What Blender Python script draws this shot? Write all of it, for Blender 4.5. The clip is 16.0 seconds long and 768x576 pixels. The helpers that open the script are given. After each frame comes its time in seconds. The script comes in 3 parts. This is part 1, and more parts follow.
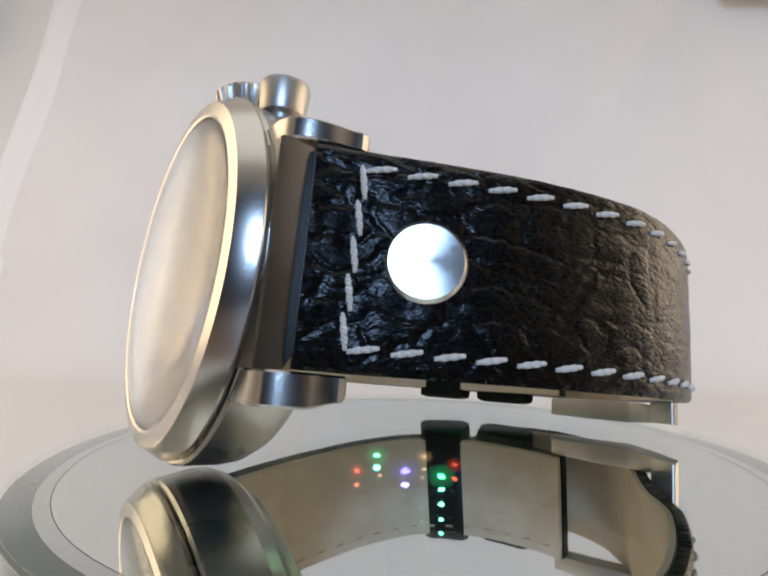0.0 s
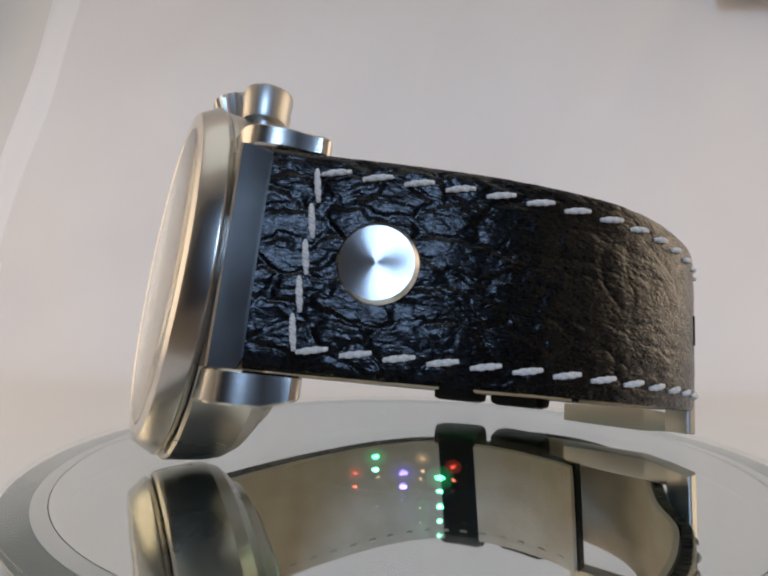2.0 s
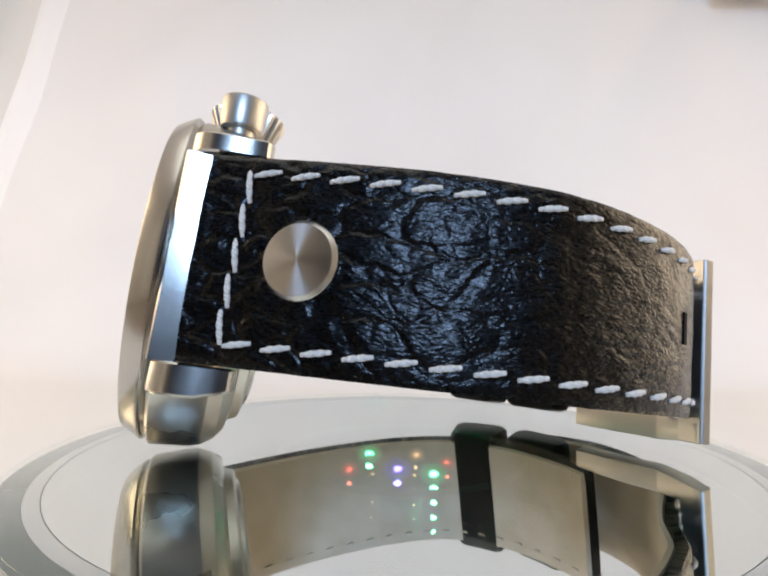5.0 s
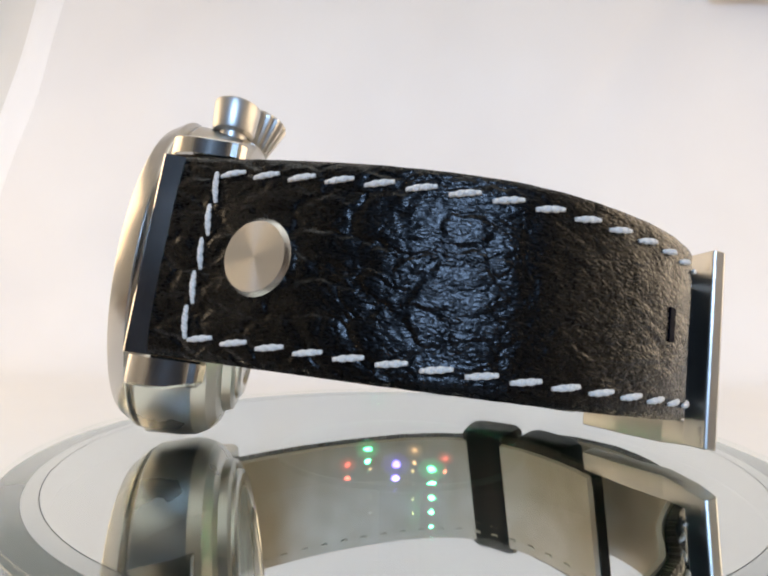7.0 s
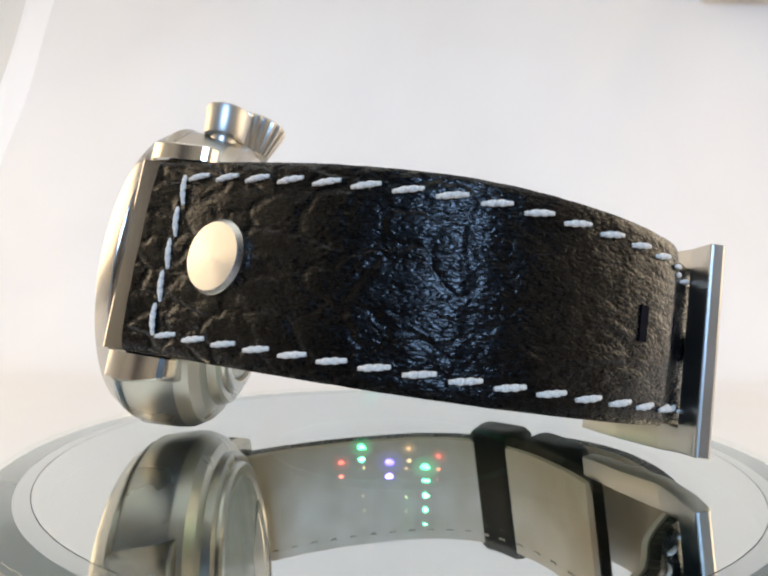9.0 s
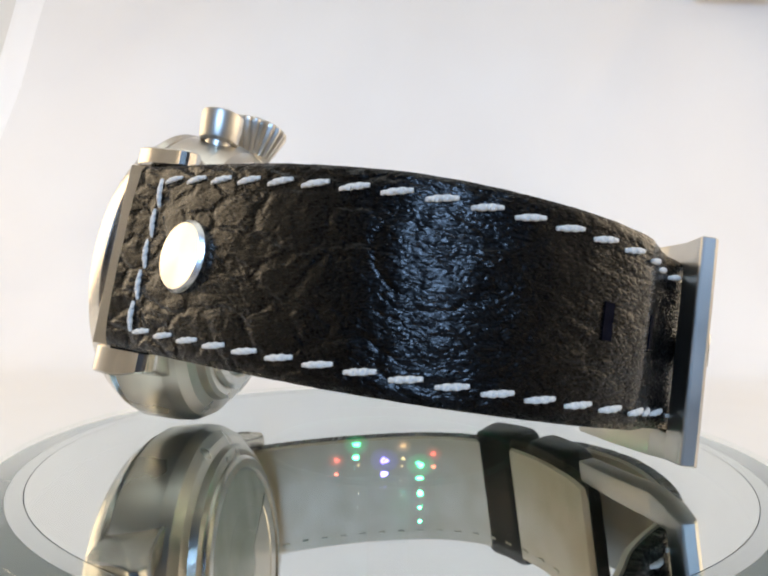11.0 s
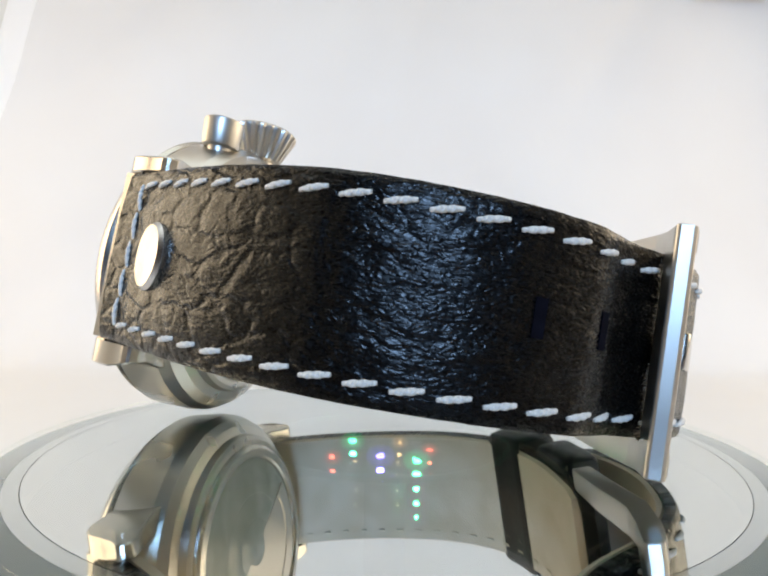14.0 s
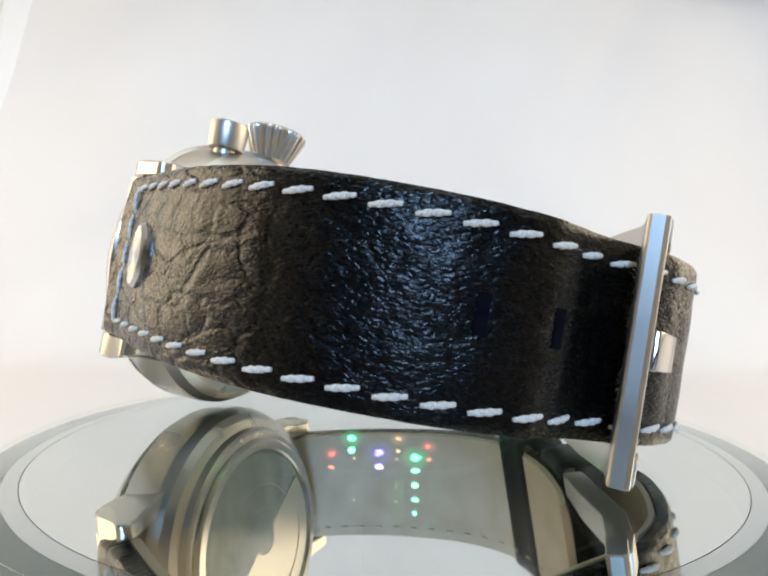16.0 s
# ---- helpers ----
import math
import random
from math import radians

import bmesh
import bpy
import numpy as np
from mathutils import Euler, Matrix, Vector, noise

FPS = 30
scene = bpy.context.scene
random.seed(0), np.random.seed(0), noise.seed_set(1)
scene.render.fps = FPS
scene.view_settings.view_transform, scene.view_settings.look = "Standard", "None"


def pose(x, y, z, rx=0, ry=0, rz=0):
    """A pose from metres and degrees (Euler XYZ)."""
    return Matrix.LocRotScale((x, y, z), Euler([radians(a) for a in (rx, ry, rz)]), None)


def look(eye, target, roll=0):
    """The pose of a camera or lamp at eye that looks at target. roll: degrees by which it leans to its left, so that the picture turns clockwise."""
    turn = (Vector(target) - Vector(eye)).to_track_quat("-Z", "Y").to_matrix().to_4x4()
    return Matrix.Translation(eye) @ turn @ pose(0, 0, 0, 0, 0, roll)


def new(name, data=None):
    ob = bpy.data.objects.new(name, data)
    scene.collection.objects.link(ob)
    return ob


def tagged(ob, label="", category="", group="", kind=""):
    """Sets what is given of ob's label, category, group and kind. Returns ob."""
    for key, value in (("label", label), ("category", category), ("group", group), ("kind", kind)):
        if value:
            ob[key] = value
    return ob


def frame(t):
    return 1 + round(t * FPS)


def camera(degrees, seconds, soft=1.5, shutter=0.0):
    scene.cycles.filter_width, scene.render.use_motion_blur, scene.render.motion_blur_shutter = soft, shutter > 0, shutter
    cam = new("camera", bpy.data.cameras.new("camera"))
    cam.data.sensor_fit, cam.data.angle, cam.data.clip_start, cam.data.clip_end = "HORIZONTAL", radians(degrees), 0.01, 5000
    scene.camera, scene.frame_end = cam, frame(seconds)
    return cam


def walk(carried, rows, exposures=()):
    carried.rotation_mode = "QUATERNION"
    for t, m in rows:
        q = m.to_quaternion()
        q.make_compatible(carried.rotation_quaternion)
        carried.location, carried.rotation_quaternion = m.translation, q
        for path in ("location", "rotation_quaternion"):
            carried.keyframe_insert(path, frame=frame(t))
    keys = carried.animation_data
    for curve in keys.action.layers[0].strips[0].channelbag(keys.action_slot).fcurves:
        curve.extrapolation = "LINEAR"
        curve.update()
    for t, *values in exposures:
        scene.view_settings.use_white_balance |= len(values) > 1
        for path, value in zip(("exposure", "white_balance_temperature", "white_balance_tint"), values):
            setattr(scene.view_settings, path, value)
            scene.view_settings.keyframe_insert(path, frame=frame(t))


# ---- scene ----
MM = 0.001
EYE = (0.0, -83.89 * MM, 18.34 * MM)
cam = camera(72.3, 16.0, soft=2.2)
AIM = [  # seconds, turn to the right, tilt down
    (0.0, -1.54, -3.09),
    (0.5, -1.38, -3.12),
    (1.0, -1.39, -3.20),
    (1.5, -1.47, -3.44),
    (2.0, -1.38, -3.27),
    (2.5, -1.10, -3.08),
    (3.0, -0.87, -3.20),
    (3.5, -0.77, -3.03),
    (4.0, -0.82, -3.05),
    (6.5, -0.52, -2.56),
    (7.0, -0.54, -2.48),
    (7.5, -0.61, -2.57),
    (8.0, -0.51, -2.43),
    (8.5, -0.20, -2.42),
    (9.0, 0.12, -2.29),
    (11.5, 0.77, -2.01),
    (12.0, 0.82, -1.93),
    (12.5, 0.80, -1.93),
    (13.0, 0.74, -1.85),
    (13.5, 0.90, -1.77),
    (14.0, 1.10, -1.71),
    (14.5, 1.27, -1.55),
    (15.0, 1.31, -1.47),
    (15.5, 1.25, -1.41),
    (16.0, 1.23, -1.37),
]
SPIN = [  # seconds, turn of the platter
    (0.0, 26.80),
    (0.5, 24.97),
    (1.0, 23.14),
    (1.5, 21.28),
    (2.0, 19.37),
    (2.5, 17.40),
    (3.0, 15.42),
    (3.5, 13.43),
    (4.0, 11.45),
    (6.5, 1.86),
    (7.0, -0.00),
    (7.5, -1.86),
    (8.0, -3.77),
    (8.5, -5.74),
    (9.0, -7.72),
    (11.5, -16.73),
    (12.0, -18.65),
    (12.5, -20.55),
    (13.0, -22.39),
    (13.5, -24.23),
    (14.0, -26.11),
    (14.5, -28.02),
    (15.0, -29.94),
    (15.5, -31.85),
    (16.0, -33.78),
]


def aim(right, down):
    return Matrix.Translation(EYE) @ pose(0, 0, 0, 90 - down, 0, -right) @ pose(0, 0, 0, 0, 0, 0.8)


EXPOSURES = [  # seconds, stops, kelvin, tint
    (0.0, -1.00, 7160, 14), (0.5, -1.04, 7160, 14), (1.0, -1.24, 7160, 14), (1.5, -1.37, 7180, 14), (2.0, -1.23, 7220, 15), (2.5, -0.95, 7330, 15),
    (3.0, -0.74, 7350, 15), (3.5, -0.62, 7290, 15), (4.0, -0.60, 7220, 14), (6.5, -0.54, 7290, 14), (8.0, -0.52, 7110, 11), (9.0, -0.50, 7090, 11), (12.5, -0.49, 6990, 10), (16.0, -0.48, 6970, 8)]
walk(cam, [(t, aim(a, b)) for t, a, b in AIM], EXPOSURES)


# ---------------------------------------------------------------- light
def area_lamp(name, eye, target, wide, high, watts, colour):
    lamp = bpy.data.lights.new(name, "AREA")
    lamp.shape, lamp.size, lamp.size_y, lamp.energy, lamp.color = "RECTANGLE", wide, high, watts, colour
    ob = new(name, lamp)
    ob.matrix_world = look(eye, target)
    return ob


world = bpy.data.worlds.new("room_air")
scene.world = world
world.use_nodes = True
world.node_tree.nodes["Background"].inputs[0].default_value = (0.9, 0.93, 1.0, 1)
world.node_tree.nodes["Background"].inputs[1].default_value = 0.01
area_lamp("tent_lamp", (0.0, -0.02, 0.46), (0.0, 0.04, 0.0), 0.6, 0.34, 0.85, (0.75, 0.91, 1.0))
area_lamp("side_lamp_left", (-0.48, 0.10, 0.17), (0.0, 0.04, 0.04), 0.42, 0.36, 1.85, (1.0, 0.81, 0.56))
area_lamp("side_lamp_right", (0.48, 0.10, 0.17), (0.0, 0.04, 0.04), 0.42, 0.34, 1.6, (1.0, 0.84, 0.63))
area_lamp("window_light", (0.06, -1.36, 0.60), (0.0, 0.0, 0.03), 0.33, 0.44, 21.0, (0.34, 0.58, 1.0))


# ---------------------------------------------------------------- materials
def material(name, colour, rough=0.5, metal=0.0, **more):
    m = bpy.data.materials.new(name)
    m.use_nodes = True
    p = m.node_tree.nodes["Principled BSDF"]
    p.inputs["Base Color"].default_value = (*colour, 1)
    p.inputs["Roughness"].default_value = rough
    p.inputs["Metallic"].default_value = metal
    for key, value in more.items():
        p.inputs[key.replace("_", " ")].default_value = value
    return m


def node(m, kind, **values):
    n = m.node_tree.nodes.new(kind)
    for key, value in values.items():
        n.inputs[key.replace("_", " ")].default_value = value
    return n


def wire(m, a, out, b, into):
    m.node_tree.links.new(a.outputs[out], b.inputs[into])


def principled(m):
    return m.node_tree.nodes["Principled BSDF"]


def mottle(m, dark, light, scale, coords="Object", detail=6.0):
    """Colour that drifts between two tones."""
    tc = node(m, "ShaderNodeTexCoord")
    nz = node(m, "ShaderNodeTexNoise", Scale=scale, Detail=detail)
    wire(m, tc, coords, nz, "Vector")
    ramp = node(m, "ShaderNodeValToRGB")
    ramp.color_ramp.elements[0].position, ramp.color_ramp.elements[1].position = 0.3, 0.7
    ramp.color_ramp.elements[0].color, ramp.color_ramp.elements[1].color = (*dark, 1), (*light, 1)
    wire(m, nz, "Fac", ramp, "Fac")
    wire(m, ramp, "Color", principled(m), "Base Color")
    return tc, nz


def steel(name, rough, grain, along=(1, 1, 1), colour=(0.62, 0.59, 0.54)):
    """Steel with fine grinding marks drawn out along one axis."""
    m = material(name, colour, rough, 1.0)
    tc = node(m, "ShaderNodeTexCoord")
    mp = node(m, "ShaderNodeMapping")
    mp.inputs["Scale"].default_value = along
    nz = node(m, "ShaderNodeTexNoise", Scale=2500.0, Detail=3.0)
    wire(m, tc, "Object", mp, "Vector")
    wire(m, mp, "Vector", nz, "Vector")
    smear = node(m, "ShaderNodeTexNoise", Scale=160.0, Detail=4.0)
    wire(m, tc, "Object", smear, "Vector")
    rr = node(m, "ShaderNodeMapRange", To_Min=rough * 0.75, To_Max=rough * 1.4)
    wire(m, smear, "Fac", rr, "Value")
    wire(m, rr, "Result", principled(m), "Roughness")
    bp = node(m, "ShaderNodeBump", Strength=grain, Distance=0.00002)
    wire(m, nz, "Fac", bp, "Height")
    wire(m, bp, "Normal", principled(m), "Normal")
    return m


SATIN = steel("satin_steel", 0.22, 0.25, (1, 1, 0.06))
POLISHED = steel("polished_steel", 0.18, 0.05)
CASE = steel("case_steel", 0.27, 0.15)
BRUSHED = steel("brushed_steel", 0.36, 0.3, (0.05, 1, 1))

# radially ground rivet head
RIVET = material("ground_steel", (0.66, 0.64, 0.61), 0.26, 1.0, Anisotropic=0.9)
_tan = node(RIVET, "ShaderNodeTangent")
_tan.direction_type, _tan.axis = "RADIAL", "Z"
wire(RIVET, _tan, "Tangent", principled(RIVET), "Tangent")


def leather(name, base, light):
    """Hide with branching creases between soft pillows near the lug and a close pebbled grain, drawn out along the strap further on; UV runs along and across in centimetres."""
    m = material(name, base, 0.3, 0.0)
    principled(m).inputs["Specular IOR Level"].default_value = 0.32

    def maths(kind, a, b):
        n = node(m, "ShaderNodeMath")
        n.operation = kind
        for k, v in enumerate((a, b)):
            if isinstance(v, tuple):
                wire(m, v[0], v[1], n, k)
            else:
                n.inputs[k].default_value = v
        return n, "Value"

    def ranged(source, lo, hi, to_lo, to_hi, soft=False):
        n = node(m, "ShaderNodeMapRange", From_Min=lo, From_Max=hi, To_Min=to_lo, To_Max=to_hi)
        if soft:
            n.interpolation_type = "SMOOTHSTEP"
        wire(m, source[0], source[1], n, "Value")
        return n, "Result"

    def mapped(source, out, scale, turn=0.0):
        n = node(m, "ShaderNodeMapping")
        n.inputs["Rotation"].default_value, n.inputs["Scale"].default_value = (0, 0, turn), scale
        wire(m, source, out, n, "Vector")
        return n

    uv = node(m, "ShaderNodeUVMap")

    def warped(scale, amount):
        """The strap's own grid, pushed about by noise."""
        nz = node(m, "ShaderNodeTexNoise", Scale=scale, Detail=3.0)
        wire(m, uv, "UV", nz, "Vector")
        sub_, mul, add = (node(m, "ShaderNodeVectorMath") for _ in range(3))
        sub_.operation, mul.operation, add.operation = "SUBTRACT", "SCALE", "ADD"
        sub_.inputs[1].default_value = (0.5, 0.5, 0.5)
        mul.inputs["Scale"].default_value = amount
        wire(m, nz, "Color", sub_, 0)
        wire(m, sub_, "Vector", mul, 0)
        wire(m, mul, "Vector", add, 0)
        wire(m, uv, "UV", add, 1)
        return add

    def cells(source, scale, size, turn, lo, hi):
        mp = mapped(source, "Vector", scale, turn)
        v = node(m, "ShaderNodeTexVoronoi", Scale=size)
        v.feature = "DISTANCE_TO_EDGE"
        wire(m, mp, "Vector", v, "Vector")
        return ranged((v, "Distance"), lo, hi, 0.0, 1.0, True)

    wide, close = warped(1.6, 0.55), warped(6.0, 0.11)
    split = node(m, "ShaderNodeSeparateXYZ")
    wire(m, uv, "UV", split, "Vector")
    along = (split, "X")
    creases = cells(wide, (0.58, 1.3, 1.0), 2.4, 0.3, 0.0, 0.15)
    wrinkles = cells(wide, (0.6, 1.5, 1.0), 4.6, -0.2, 0.0, 0.2)
    pebbles = cells(close, (0.5, 1.25, 1.0), 17.0, 0.1, 0.0, 0.33)
    specks = node(m, "ShaderNodeTexNoise", Scale=30.0, Detail=2.0, Roughness=0.6)
    wire(m, mapped(uv, "UV", (0.7, 1.3, 1.0)), "Vector", specks, "Vector")
    patchy = node(m, "ShaderNodeTexNoise", Scale=0.9, Detail=2.0)
    wire(m, uv, "UV", patchy, "Vector")
    patch = ranged((patchy, "Fac"), 0.38, 0.62, 0.25, 1.0)
    folds = node(m, "ShaderNodeTexNoise", Scale=1.5, Detail=2.5, Roughness=0.5, Distortion=0.8)
    wire(m, mapped(uv, "UV", (0.8, 2.2, 1.0), 0.5), "Vector", folds, "Vector")
    # heights in millimetres
    near = ranged(along, 1.6, 4.6, 1.0, 0.22)
    total = maths("MULTIPLY", maths("MULTIPLY", creases, near), 0.125)
    total = maths("ADD", total, maths("MULTIPLY", maths("MULTIPLY", wrinkles, patch), maths("MULTIPLY", near, 0.04)))
    total = maths("ADD", total, maths("MULTIPLY", pebbles, ranged(along, 0.8, 3.6, 0.012, 0.038)))
    total = maths("ADD", total, maths("MULTIPLY", (specks, "Fac"), 0.010))
    total = maths("ADD", total, maths("MULTIPLY", (folds, "Fac"), 0.36))
    bump = node(m, "ShaderNodeBump", Strength=1.0, Distance=0.001)
    wire(m, total[0], total[1], bump, "Height")
    wire(m, bump, "Normal", principled(m), "Normal")
    # shade painted into the colour: dark in creases and grain valleys, lighter on crests
    tone = node(m, "ShaderNodeMix")
    tone.data_type = "RGBA"
    tone.inputs[6].default_value, tone.inputs[7].default_value = (*base, 1), (*light, 1)
    mixed = maths("MULTIPLY", pebbles, creases)
    wire(m, mixed[0], mixed[1], tone, 0)
    wire(m, tone, 2, principled(m), "Base Color")
    rough = ranged((specks, "Fac"), 0.3, 0.7, 0.23, 0.32)
    wire(m, rough[0], rough[1], principled(m), "Roughness")
    return m


LEATHER = leather("black_leather", (0.0004, 0.0004, 0.0004), (0.0024, 0.0021, 0.0018))
EDGE_DYE = material("dyed_edge", (0.006, 0.006, 0.006), 0.6)
principled(EDGE_DYE).inputs["Specular IOR Level"].default_value = 0.2
mottle(EDGE_DYE, (0.004, 0.004, 0.004), (0.012, 0.010, 0.009), 900)
LINING = material("lining_leather", (0.70, 0.58, 0.44), 0.6)
mottle(LINING, (0.62, 0.50, 0.36), (0.76, 0.65, 0.51), 240)
TAN_THREAD = material("tan_thread", (0.6, 0.5, 0.38), 0.8)
mottle(TAN_THREAD, (0.54, 0.45, 0.33), (0.64, 0.55, 0.43), 800)
THREAD = material("white_thread", (0.93, 0.88, 0.80), 0.6)
_tc = node(THREAD, "ShaderNodeTexCoord")
_mp = node(THREAD, "ShaderNodeMapping")
_mp.inputs["Rotation"].default_value = (0, 0, 0.6)
_wv = node(THREAD, "ShaderNodeTexWave", Scale=900.0, Distortion=1.5)
wire(THREAD, _tc, "Object", _mp, "Vector")
wire(THREAD, _mp, "Vector", _wv, "Vector")
_bp = node(THREAD, "ShaderNodeBump", Strength=0.7, Distance=0.0001)
wire(THREAD, _wv, "Fac", _bp, "Height")
wire(THREAD, _bp, "Normal", principled(THREAD), "Normal")
KEEPER = material("keeper_leather", (0.004, 0.004, 0.004), 0.4)
principled(KEEPER).inputs["Specular IOR Level"].default_value = 0.25
mottle(KEEPER, (0.002, 0.002, 0.002), (0.008, 0.007, 0.007), 700)
# the shade within an open hole, put into a near-black colour
HOLE_SHADE = material("hole_shade", (0.012, 0.012, 0.02), 0.7)
principled(HOLE_SHADE).inputs["Specular IOR Level"].default_value = 0.05
mottle(HOLE_SHADE, (0.002, 0.002, 0.005), (0.006, 0.006, 0.012), 600)
DIAL = material("silver_dial", (0.84, 0.80, 0.72), 0.35)
mottle(DIAL, (0.80, 0.76, 0.67), (0.87, 0.83, 0.76), 90)
BACKGLASS = material("smoked_glass", (0.34, 0.37, 0.35), 0.15)
mottle(BACKGLASS, (0.28, 0.31, 0.29), (0.40, 0.43, 0.41), 300)
GLASS = material("crystal_glass", (0.97, 0.98, 0.97), 0.22, 0.0, IOR=1.5)
principled(GLASS).inputs["Transmission Weight"].default_value = 1.0


def half_mirror(name, shine, tint, clear, rough=0.012):
    """Coated glass: most light comes back from it, a little passes to what lies below."""
    m = bpy.data.materials.new(name)
    m.use_nodes = True
    t = m.node_tree
    t.nodes.remove(t.nodes["Principled BSDF"])
    out = t.nodes["Material Output"]
    gl, tr, mx = node(m, "ShaderNodeBsdfGlossy"), node(m, "ShaderNodeBsdfTransparent"), node(m, "ShaderNodeMixShader")
    gl.inputs["Color"].default_value, tr.inputs["Color"].default_value = (*shine, 1), (*tint, 1)
    tc = node(m, "ShaderNodeTexCoord")
    dust = node(m, "ShaderNodeTexNoise", Scale=130.0, Detail=5.0)
    wire(m, tc, "Object", dust, "Vector")
    rr = node(m, "ShaderNodeMapRange", From_Min=0.45, From_Max=0.8, To_Min=rough, To_Max=rough * 4)
    wire(m, dust, "Fac", rr, "Value")
    wire(m, rr, "Result", gl, "Roughness")
    mx.inputs["Fac"].default_value = clear
    wire(m, gl, "BSDF", mx, 1)
    wire(m, tr, "BSDF", mx, 2)
    wire(m, mx, "Shader", out, "Surface")
    return m


MIRROR = half_mirror("platter_mirror", (0.84, 0.86, 0.85), (0.92, 1.0, 0.96), 0.11)
COVER = half_mirror("cover_glass", (0.9, 0.93, 0.92), (0.985, 0.995, 0.99), 0.95, 0.006)


def edge_glass(name, dark, low, high, least):
    """Thick polished glass over a dark ground: the shallower the view, the more it mirrors."""
    m = material(name, dark, 0.35)
    mottle(m, tuple(0.8 * c for c in dark), tuple(1.2 * c for c in dark), 60)
    gl, mx, lw = node(m, "ShaderNodeBsdfGlossy", Roughness=0.06), node(m, "ShaderNodeMixShader"), node(m, "ShaderNodeLayerWeight", Blend=0.5)
    gl.inputs["Color"].default_value = (0.74, 0.76, 0.75, 1)
    gloss = node(m, "ShaderNodeMapRange", From_Min=low, From_Max=high, To_Min=least, To_Max=1.0)
    wire(m, lw, "Facing", gloss, "Value")
    wire(m, gloss, "Result", mx, "Fac")
    wire(m, principled(m), "BSDF", mx, 1)
    wire(m, gl, "BSDF", mx, 2)
    wire(m, mx, "Shader", m.node_tree.nodes["Material Output"], "Surface")
    return m


RIM = edge_glass("rim_glass", (0.07, 0.10, 0.085), 0.66, 0.83, 0.10)
LIP = edge_glass("lip_glass", (0.16, 0.19, 0.18), 0.42, 0.80, 0.35)
BASE = material("base_plastic", (0.72, 0.68, 0.60), 0.4)
mottle(BASE, (0.66, 0.62, 0.54), (0.76, 0.73, 0.66), 40)
WELL = material("well_plastic", (0.03, 0.035, 0.035), 0.6)
mottle(WELL, (0.025, 0.03, 0.03), (0.045, 0.05, 0.05), 150)
HUB = material("hub_acrylic", (0.10, 0.22, 0.18), 0.25)
mottle(HUB, (0.07, 0.17, 0.14), (0.13, 0.27, 0.22), 200)


def glow(name, colour, power):
    m = material(name, colour, 0.4)
    principled(m).inputs["Emission Color"].default_value = (*colour, 1)
    principled(m).inputs["Emission Strength"].default_value = power
    return m


def haze(name, colour):
    """Bloom round a diode drawn as a shell: mostly clear, with a weak glow."""
    m = bpy.data.materials.new(name)
    m.use_nodes = True
    t = m.node_tree
    t.nodes.remove(t.nodes["Principled BSDF"])
    em, tr, mx = node(m, "ShaderNodeEmission", Strength=4.0), node(m, "ShaderNodeBsdfTransparent"), node(m, "ShaderNodeMixShader", Fac=0.84)
    em.inputs["Color"].default_value = colour
    wire(m, em, "Emission", mx, 1)
    wire(m, tr, "BSDF", mx, 2)
    wire(m, mx, "Shader", t.nodes["Material Output"], "Surface")
    return m


CLOTH = material("tent_cloth", (0.80, 0.79, 0.78), 0.85)
_tc, _nz = mottle(CLOTH, (0.775, 0.76, 0.75), (0.82, 0.815, 0.81), 5, detail=3)
_wv = node(CLOTH, "ShaderNodeTexNoise", Scale=7.0, Detail=2.0)
_mp = node(CLOTH, "ShaderNodeMapping")
_mp.inputs["Scale"].default_value = (1.0, 1.0, 0.35)
wire(CLOTH, _tc, "Object", _mp, "Vector")
wire(CLOTH, _mp, "Vector", _wv, "Vector")
_bp = node(CLOTH, "ShaderNodeBump", Strength=0.5, Distance=0.01)
wire(CLOTH, _wv, "Fac", _bp, "Height")
wire(CLOTH, _bp, "Normal", principled(CLOTH), "Normal")
DRAPE = material("drape_cloth", (0.82, 0.80, 0.75), 0.85)
mottle(DRAPE, (0.78, 0.75, 0.68), (0.84, 0.82, 0.79), 6, detail=3)
TAPE = material("white_tape", (0.90, 0.89, 0.88), 0.8)
mottle(TAPE, (0.88, 0.87, 0.86), (0.92, 0.91, 0.90), 8)
PLASTER = material("room_plaster", (0.15, 0.09, 0.05), 0.9)
mottle(PLASTER, (0.13, 0.075, 0.042), (0.17, 0.10, 0.06), 3)
WOOD = material("table_wood", (0.25, 0.17, 0.10), 0.5)
mottle(WOOD, (0.20, 0.13, 0.08), (0.30, 0.21, 0.13), 12)
BLUE = material("blue_plastic", (0.02, 0.03, 0.16), 0.5)
mottle(BLUE, (0.016, 0.025, 0.13), (0.03, 0.04, 0.2), 50)


# ---------------------------------------------------------------- mesh helpers
def mesh_of(name, bm, mat, smooth=35):
    me = bpy.data.meshes.new(name)
    bmesh.ops.recalc_face_normals(bm, faces=bm.faces)
    bm.to_mesh(me)
    bm.free()
    me.materials.append(mat)
    if smooth:
        me.shade_smooth()
        me.set_sharp_from_angle(angle=radians(smooth))
    return me


def part(name, bm, mat, parent, label="", at=None, smooth=35):
    ob = new(name, mesh_of(name, bm, mat, smooth))
    ob.parent = parent
    if at is not None:
        ob.matrix_basis = at
    return tagged(ob, label)


def piece(name, me, parent, at):
    ob = new(name, me)
    ob.parent = parent
    ob.matrix_basis = at
    return ob


